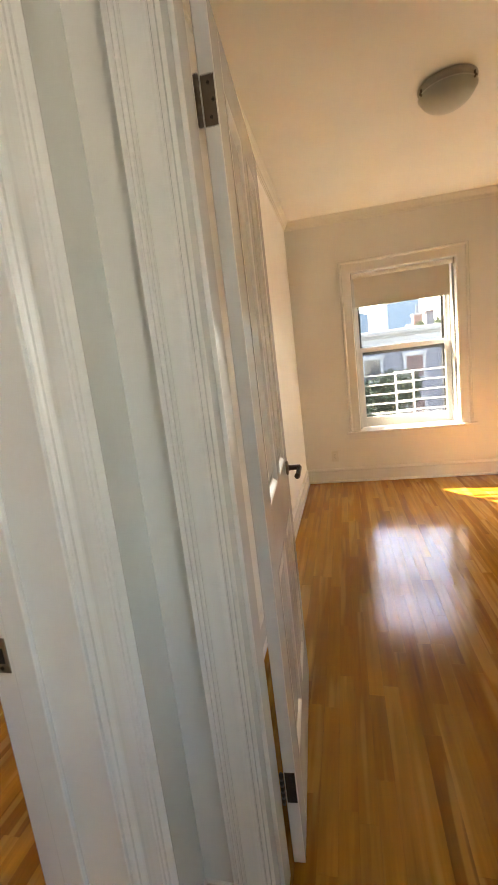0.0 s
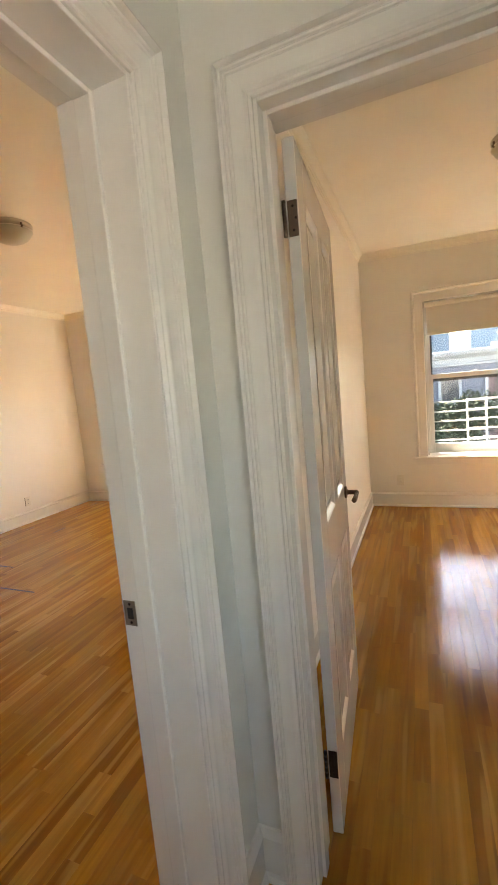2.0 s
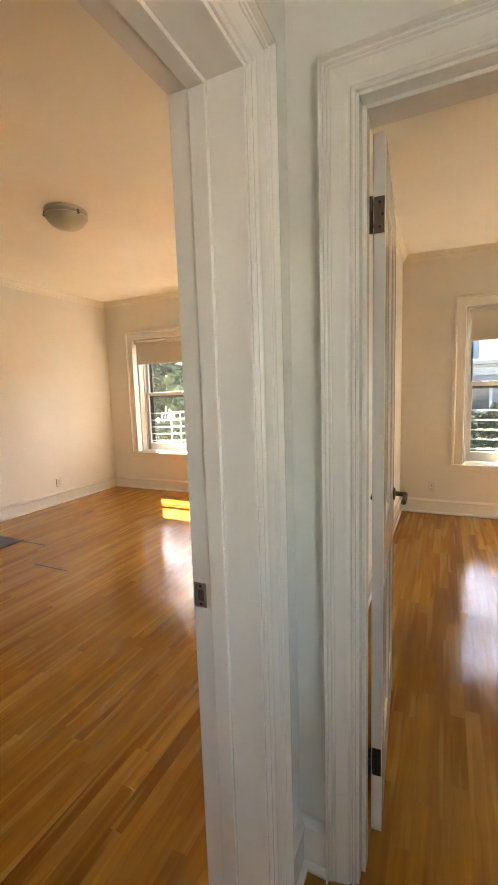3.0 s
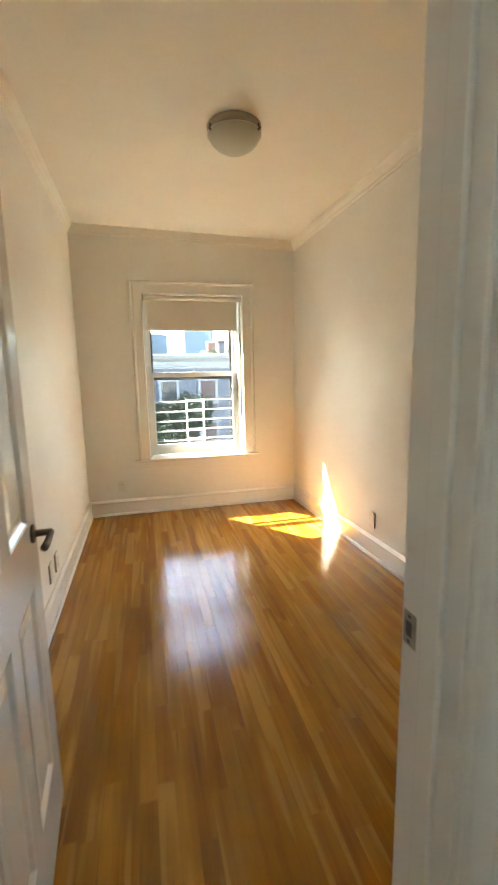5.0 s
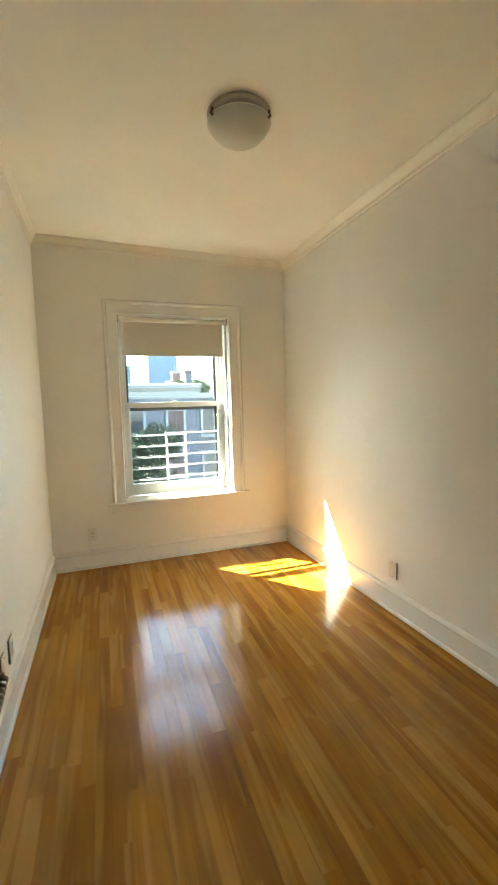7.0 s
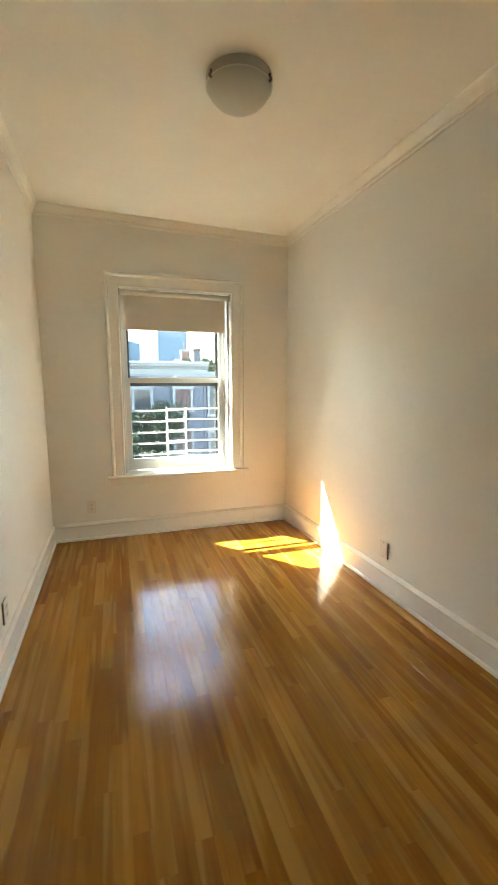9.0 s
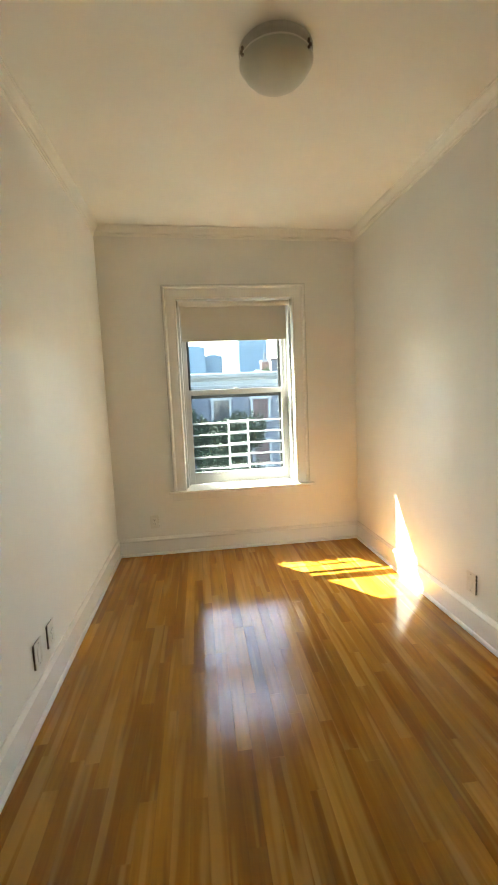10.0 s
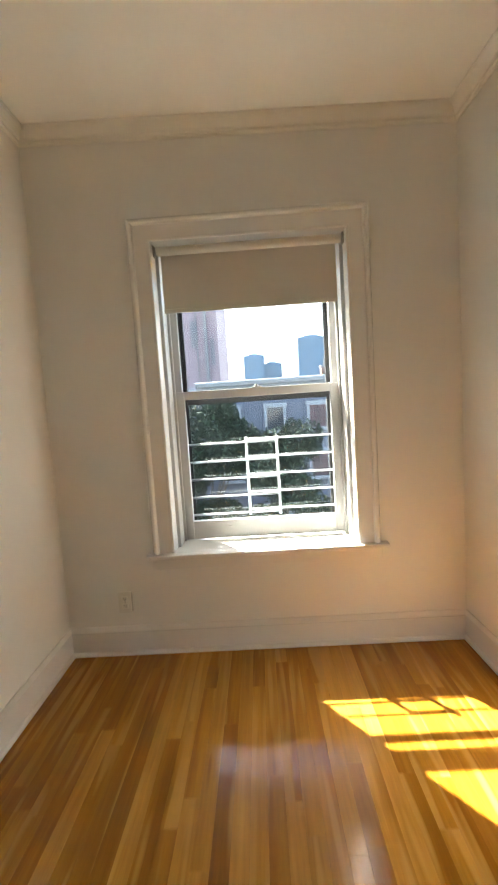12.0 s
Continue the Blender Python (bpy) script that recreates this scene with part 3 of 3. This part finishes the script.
# ---- small fittings ----
def ceiling_light(x, y, spin, z):
    c = tagged(holder("ceiling_light", (x, y, z)), "unlit round ceiling light with frosted glass bowl and bronze clips", "ceiling light", "ceiling lights")
    c.rotation_euler = (0, 0, radians(spin))
    part("pan", lathe(bmesh.new(), [(0, 0), (0.146, 0), (0.149, -0.003), (0.148, -0.016), (0.142, -0.024), (0.130, -0.030), (0.122, -0.034), (0.0, -0.034)], 56), PAN, c, "beige enamelled pan", True)
    part("bowl", lathe(bmesh.new(), [(0.128, -0.040), (0.143, -0.041), (0.1465, -0.0425), (0.1465, -0.0455), (0.143, -0.048), (0.139, -0.056), (0.129, -0.074), (0.110, -0.094), (0.083, -0.111), (0.051, -0.123), (0.021, -0.129), (0.0, -0.130)], 56), FROST, c, "frosted glass bowl", True)
    # added pale ring: the light caught by the lip, put into its colour
    part("lip_highlight", lathe(bmesh.new(), [(0.1468, -0.0415), (0.1490, -0.0420), (0.1500, -0.0440), (0.1490, -0.0462), (0.1468, -0.0470)], 56), PLATE, c, "pale ring painting the highlight on the bowl's lip", True)
    for k in range(3):
        a = math.tau * k / 3
        cl = bmesh.new()
        box(cl, 0.143, 0.152, -0.005, 0.005, -0.054, -0.020, 0.002)
        rod(cl, (0.150, 0, -0.044), (0.157, 0, -0.044), 0.0065, seg=12)
        clip = part("clip", cl, BRONZE, c, "dark bronze clip")
        clip.rotation_euler = (0, 0, a)


ceiling_light(1.140, 3.205, 78, H - SAG * 1.14)
ceiling_light(-2.10, 2.53, 110, H)


def outlet(m, label, kind="duplex"):
    o = tagged(holder("wall_outlet"), label, "outlet", "wall outlets")
    o.matrix_world = m
    # added block; its dark colour paints the shade on the plate's edge
    part("shade_spacer", boxed(-0.0358, 0.0358, -0.007, 0.0, -0.0575, 0.0500), SHADE_EDGE, o, "added dark brown edge standing in for the plate's shaded side")
    part("plate", boxed(-0.036, 0.036, -0.011, -0.007, -0.058, 0.058, bevel=0.0015), PLATE, o)
    if kind == "duplex":
        for z in (-0.020, 0.020):
            f = part("socket", boxed(-0.016, 0.016, -0.0135, -0.010, z - 0.014, z + 0.014, bevel=0.003), PLATE, o)
            for x in (-0.006, 0.006):
                part("slot", boxed(x - 0.0012, x + 0.0012, -0.0142, -0.013, z - 0.001, z + 0.008), SLOT, f)
            s = bmesh.new()
            rod(s, (0, -0.0142, z - 0.007), (0, -0.013, z - 0.007), 0.0026, seg=8)
            part("slot", s, SLOT, f)
    else:
        part("insert", boxed(-0.017, 0.017, -0.0135, -0.010, -0.034, 0.034, bevel=0.003), PLATE, o)
    for z in ((0.0,) if kind == "duplex" else (-0.045, 0.045)):
        s = bmesh.new()
        rod(s, (0, -0.0122, z), (0, -0.010, z), 0.003, seg=8)
        part("screw", s, NICKEL, o)


outlet(pose(0.322, L, 0.292), "white duplex wall outlet low on the window wall")
outlet(pose(W - SKEW * (L - 3.415), 3.415, 0.282, 0, 0, 270 + 1.03), "cream wall outlet above the baseboard", "rocker")
outlet(pose(0, 3.196, 0.275, 0, 0, 90), "cream blank wall plate above the baseboard", "rocker")
outlet(pose(0, 3.352, 0.274, 0, 0, 90), "white duplex outlet beside a blank plate", "duplex")
outlet(pose(RX0, 3.95, 0.275, 0, 0, 90), "white wall outlet in the other room", "duplex")


# ---- outside ----
GZ = -6.8
structure(part("ground", boxed(-1500, 1500, 5.6, 3000, GZ - 0.5, GZ), CONCRETE), "grey street and yards far below the window", "ground")
structure(part("ground_back", boxed(-1500, 1500, -1500, 5.6, GZ - 0.5, GZ), CONCRETE), "grey yards behind the building", "ground")
structure(part("road", boxed(-200, 200, 9.0, 16.5, GZ, GZ + 0.004), ASPHALT), "dark asphalt street between the houses", "road")
structure(part("pavement", boxed(-200, 200, 16.5, 21.9, GZ, GZ + 0.14), CONCRETE), "pale concrete pavement along the houses", "pavement")


def house_window(parent, x, z, w, h, y, glassmat, grid, label=""):
    f = bmesh.new()
    t = 0.13
    box(f, x - t, x, y - 0.07, y + 0.05, z, z + h)
    box(f, x + w, x + w + t, y - 0.07, y + 0.05, z, z + h)
    box(f, x - t - 0.05, x + w + t + 0.05, y - 0.10, y + 0.05, z + h, z + h + 0.20)
    box(f, x - t - 0.06, x + w + t + 0.06, y - 0.14, y + 0.05, z - 0.14, z)
    win = part("window", f, WHITEWOOD, parent, label)
    part("pane", boxed(x, x + w, y - 0.01, y + 0.02, z, z + h), glassmat, win)
    bars = bmesh.new()
    for k in range(1, grid[0]):
        box(bars, x + w * k / grid[0] - 0.016, x + w * k / grid[0] + 0.016, y - 0.05, y - 0.011, z, z + h)
    for k in range(1, grid[1]):
        box(bars, x, x + w, y - 0.049, y - 0.012, z + h * k / grid[1] - 0.016, z + h * k / grid[1] + 0.016)
    part("grille", bars, DARKGLASS, win, "dark window bars")


FY = 22.0
house = tagged(holder("house", (0, 0, 0)), "blue-grey clapboard row house with white cornice and barred windows", "house", "row houses")
HL, HR, CT = -1.55, 4.95, 2.46
part("wall", boxed(HL, HR, FY, FY + 9, GZ, CT - 0.2), SIDING, house)
boards = bmesh.new()
z = GZ + 0.2
while z < CT - 0.75:
    v = [boards.verts.new(q) for q in ((HL, FY - 0.001, z + 0.125), (HR, FY - 0.001, z + 0.125), (HR, FY - 0.014, z), (HL, FY - 0.014, z), (HL, FY, z), (HR, FY, z))]
    boards.faces.new(v[:4]), boards.faces.new((v[3], v[2], v[5], v[4]))
    z += 0.125
tagged(part("clapboards", boards, SIDING, house), kind="stuff")
part("cornice", sweep(bmesh.new(), [(HR + 0.1, FY, CT - 0.70), (HL - 0.1, FY, CT - 0.70)], [(0, 0), (0, 0.06), (-0.10, 0.08), (-0.12, 0.05), (-0.34, 0.05), (-0.36, 0.14), (-0.44, 0.20), (-0.48, 0.36), (-0.60, 0.42), (-0.66, 0.42), (-0.70, 0.36), (-0.70, 0)], (0, -1, 0)), WHITEWOOD, house, "white molded cornice")
part("roof", boxed(HL, HR, FY + 0.02, FY + 9, CT - 0.2, CT - 0.12), ROOFING, house)
part("corner_board", boxed(HR - 0.10, HR + 0.005, FY - 0.045, FY + 0.1, GZ, CT - 0.72), SIDING, house)
for x in (-0.55, 1.48, 3.42):
    for z, h in ((0.14, 1.0), (-2.10, 1.12), (-5.2, 1.6)):
        house_window(house, x, z, 0.74, h, FY - 0.03, CURTAIN if x > 3 or z < -1 else DARKGLASS, (2, 4), "white-trimmed window with dark bars")

brick_house = tagged(holder("building", (0, 0, 0)), "red brick stair tower on a roof far behind the houses", "building")
part("wall", boxed(19.2, 21.3, 120, 124, GZ, 10.6), REDBRICK, brick_house)
part("coping", boxed(19.0, 21.5, 119.8, 124.2, 10.6, 11.1), WHITEWOOD, brick_house)
part("side_wall", boxed(17.6, 19.2, 120.3, 124, GZ, 8.6), WHITEWOOD, brick_house)
part("vent_pipe", rod(bmesh.new(), (20.3, 122, 11.1), (20.3, 122, 13.4), 0.35, 0.3, 12), ROOFING, brick_house)

near = tagged(holder("house", (0, 0, 0)), "low grey stucco row house with a plain parapet", "house", "row houses")
part("wall", boxed(5.0, 12.0, FY + 0.15, FY + 9, GZ, 1.75), STUCCO, near)
part("parapet", boxed(4.98, 12.05, FY + 0.02, FY + 0.5, 1.75, 2.0), WHITEWOOD, near)
for x in (5.18, 7.4, 9.6):
    for z, h in ((-0.1, 1.5), (-3.0, 1.9)):
        house_window(near, x, z, 0.95, h, FY + 0.12, DARKGLASS, (2, 3), "white-trimmed window with dark bars")
part("chimney", boxed(5.52, 5.90, 28, 28.5, 1.5, 3.50), STUCCO, near, "grey chimney")
part("chimney_cap", boxed(5.47, 5.95, 27.95, 28.55, 3.50, 3.62), REDBRICK, near)

west = tagged(holder("house", (0, 0, 0)), "grey stucco row house across the street", "house", "row houses")
part("wall", boxed(-9.5, HL - 0.02, FY + 0.1, FY + 9, GZ, 2.0), STUCCO, west)
part("parapet", boxed(-9.55, HL - 0.12, FY - 0.05, FY + 0.5, 2.0, 2.25), WHITEWOOD, west)
for x in (-3.2, -5.2, -7.6):
    for z, h in ((-0.1, 1.5), (-3.0, 1.9)):
        house_window(west, x, z, 0.9, h, FY + 0.07, DARKGLASS, (2, 3), "white-trimmed window with dark bars")

block = tagged(holder("apartment_building", (0, 0, 0)), "tall pale pinkish brick apartment block behind the houses", "building")
part("wall", boxed(-26, -3.6, 58, 76, GZ, 24), PINKBRICK, block)
part("roof", boxed(-26.3, -3.3, 57.7, 76.3, 24, 24.8), ROOFING, block)
part("pier", boxed(-5.35, -4.95, 57.6, 58.02, GZ, 24), ROOFING, block, "dark vertical pier")
for x, w, z in ((-7.1, 0.9, 9.2), (-4.6, 0.5, 6.8)):
    part("patch", boxed(x, x + w, 57.97, 58.02, z, z + 3.4), STUCCO, block, "grey stucco patch on the brick")
for x in (-6.4, -12.4):
    part("downpipe", boxed(x, x + 0.16, 57.85, 58.0, GZ, 24), ROOFING, block)


def tower(x0, x1, y, top, deep, cols, label):
    t = tagged(holder("office_tower"), label, "tower", "office towers")
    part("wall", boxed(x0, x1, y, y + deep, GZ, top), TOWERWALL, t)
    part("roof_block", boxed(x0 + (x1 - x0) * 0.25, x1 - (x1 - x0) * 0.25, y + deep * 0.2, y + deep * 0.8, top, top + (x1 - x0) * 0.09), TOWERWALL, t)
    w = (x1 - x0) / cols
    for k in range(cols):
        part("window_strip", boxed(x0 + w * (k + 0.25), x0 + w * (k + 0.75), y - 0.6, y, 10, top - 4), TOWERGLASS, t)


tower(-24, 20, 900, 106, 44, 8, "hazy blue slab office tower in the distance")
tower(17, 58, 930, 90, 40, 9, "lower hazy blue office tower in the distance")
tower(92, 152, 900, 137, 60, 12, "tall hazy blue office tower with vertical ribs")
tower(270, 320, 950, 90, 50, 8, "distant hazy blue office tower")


def tree(base, height, spread, crown_z, n, mat, label, seed, leaf=0.16):
    rng = random.Random(seed)
    t = tagged(holder("tree", base), label, "tree", "street trees")
    tr = bmesh.new()
    lean = Vector((rng.uniform(-0.3, 0.3), rng.uniform(-0.3, 0.3), crown_z))
    rod(tr, (0, 0, 0), lean, 0.16, 0.10, 10)
    blobs = []
    for k in range(16):
        a, r = rng.uniform(0, 6.283), rng.uniform(0.2, 1.0) * spread
        tip = Vector((math.cos(a) * r, math.sin(a) * r * 0.7, rng.uniform(crown_z, height)))
        tip.z -= 0.35 * (r / spread) ** 2 * (height - crown_z)
        rod(tr, lean, tip, 0.06, 0.015, 6)
        blobs.append((tip, rng.uniform(0.45, 0.95)))
    part("trunk", tr, BARK, t)
    verts, faces = [], []
    for k in range(n):
        c, r = blobs[rng.randrange(len(blobs))]
        d = Vector((rng.gauss(0, 1), rng.gauss(0, 1), rng.gauss(0, 0.8)))
        q = c + d.normalized() * r * (0.35 + 0.75 * rng.random() ** 0.6)
        u = Vector((rng.gauss(0, 1), rng.gauss(0, 1), rng.gauss(0, 1))).normalized()
        v = u.cross(Vector((rng.gauss(0, 1), rng.gauss(0, 1), rng.gauss(0, 1)))).normalized()
        s = leaf * rng.uniform(0.6, 1.3)
        i = len(verts)
        verts += [q - u * s, q + v * s * 0.4, q + u * s, q - v * s * 0.4]
        faces.append((i, i + 1, i + 2, i + 3))
    me = bpy.data.meshes.new("crown")
    me.from_pydata([tuple(v) for v in verts], [], faces)
    me.materials.append(mat)
    c = new("crown", me)
    c.parent = t
    c["kind"] = "stuff"


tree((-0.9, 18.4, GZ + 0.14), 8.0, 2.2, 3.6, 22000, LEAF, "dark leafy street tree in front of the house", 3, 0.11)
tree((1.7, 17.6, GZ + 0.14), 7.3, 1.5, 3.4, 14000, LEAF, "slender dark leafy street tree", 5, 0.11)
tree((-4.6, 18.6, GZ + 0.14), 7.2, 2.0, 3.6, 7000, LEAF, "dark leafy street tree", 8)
tree((8.6, 41.0, GZ), 10.0, 2.2, 7.0, 9000, LEAF_LIT, "pale tree behind the roofs, its sunlit look put into the leaf colour", 11, 0.2)
tree((-8.9, 12.5, GZ), 10.8, 2.6, 5.6, 14000, LEAF_LIT, "pale green tree close to the other room's window", 14, 0.2)

# ---- floors, board by board ----
BW = 0.0572


def floor(name, x0, x1, y0, y1, label, seed, keep, notch=None):
    """Strip flooring along y. keep: the stretch whose boards are parts of their own."""
    rng = random.Random(seed)
    bm = boxed(x0, notch[0] if notch else x1, y0, y1, -0.2, -0.0185)
    if notch:
        box(bm, notch[0], x1, notch[1], y1, -0.2, -0.0185)
    f = structure(part(name, bm, SUBFLOOR), label, "floor")
    shared = {}

    def board_verts(w, l):
        c, g = 0.00025, 0.0001
        a, b = w / 2 - g, l / 2 - g
        return [(-a, -b, -0.018), (a, -b, -0.018), (a, b, -0.018), (-a, b, -0.018), (-a, -b, -c), (a, -b, -c), (a, b, -c), (-a, b, -c),
                (-a + c, -b + c, 0), (a - c, -b + c, 0), (a - c, b - c, 0), (-a + c, b - c, 0)]
    FACES = [(0, 1, 5, 4), (1, 2, 6, 5), (2, 3, 7, 6), (3, 0, 4, 7), (4, 5, 9, 8), (5, 6, 10, 9), (6, 7, 11, 10), (7, 4, 8, 11), (8, 9, 10, 11)]
    rest_v, rest_f = [], []
    cols = math.ceil((x1 - x0) / BW)
    made = 0
    for i in range(cols):
        xa, xb = x0 + i * BW, min(x0 + (i + 1) * BW, x1)
        if xb - xa < 0.004:
            continue
        y = notch[1] if notch and xa > notch[0] else y0
        first = True
        while y < y1 - 0.001:
            l = rng.choice((0.35, 0.45, 0.55, 0.65, 0.75, 0.9, 1.05, 1.2, 1.4))
            if first:
                l *= rng.choice((0.3, 0.5, 0.7, 1.0))
                first = False
            e = y + l
            if e > y1 - 0.15:
                e = y1
            c = ((xa + xb) / 2, (y + e) / 2, 0)
            if made < 300 and keep[0] <= c[0] <= keep[1] and keep[2] <= c[1] <= keep[3]:
                key = (round(xb - xa, 4), round(e - y, 3))
                if key not in shared:
                    me = bpy.data.meshes.new("board")
                    me.from_pydata(board_verts(*key), [], FACES)
                    me.materials.append(OAK)
                    shared[key] = me
                b = new("board", shared[key])
                b.location = c
                b.parent = f
                made += 1
            else:
                k = len(rest_v)
                rest_v += [(p[0] + c[0], p[1] + c[1], p[2] + c[2]) for p in board_verts(xb - xa, e - y)]
                rest_f += [tuple(q + k for q in face) for face in FACES]
            y = e
    if rest_v:
        me = bpy.data.meshes.new("boards")
        me.from_pydata(rest_v, [], rest_f)
        me.materials.append(OAK_REST)
        r = new("boards", me)
        r.parent = f
        r["kind"] = "stuff"
    return f


floor("floor", RX1, W + 0.09, HB, L, "glossy golden oak strip floor of the bedroom and hall", 21, (-0.1, W + 0.09, 0.9, 9), (HX1 + 0.02, DY0 + 0.06))
floor("floor_room", RX0, RX1 - 0.001, RY0, L, "golden oak strip floor of the other room", 23, (-3.3, -0.1, 0.5, 5))
hearth = tagged(holder("hearth", (-3.28, 2.78, 0)), "dark brown slate hearth let into the oak floor", "hearth")
part("slab", boxed(-0.55, 0.0, -1.20, 0.0, 0.0, 0.006, bevel=0.002), SLATE, hearth)
for x, y, long in ((-2.95, 2.764, 0.30), (-2.28, 2.415, 0.38)):
    seam = boxed(-long, 0.0, -0.007, 0.007, 0.0, 0.0015)
    structure(part("trim", seam, SUBFLOOR, at=(x, y, 0.0005)), "dark filled end joint across the oak boards", "floor joint")
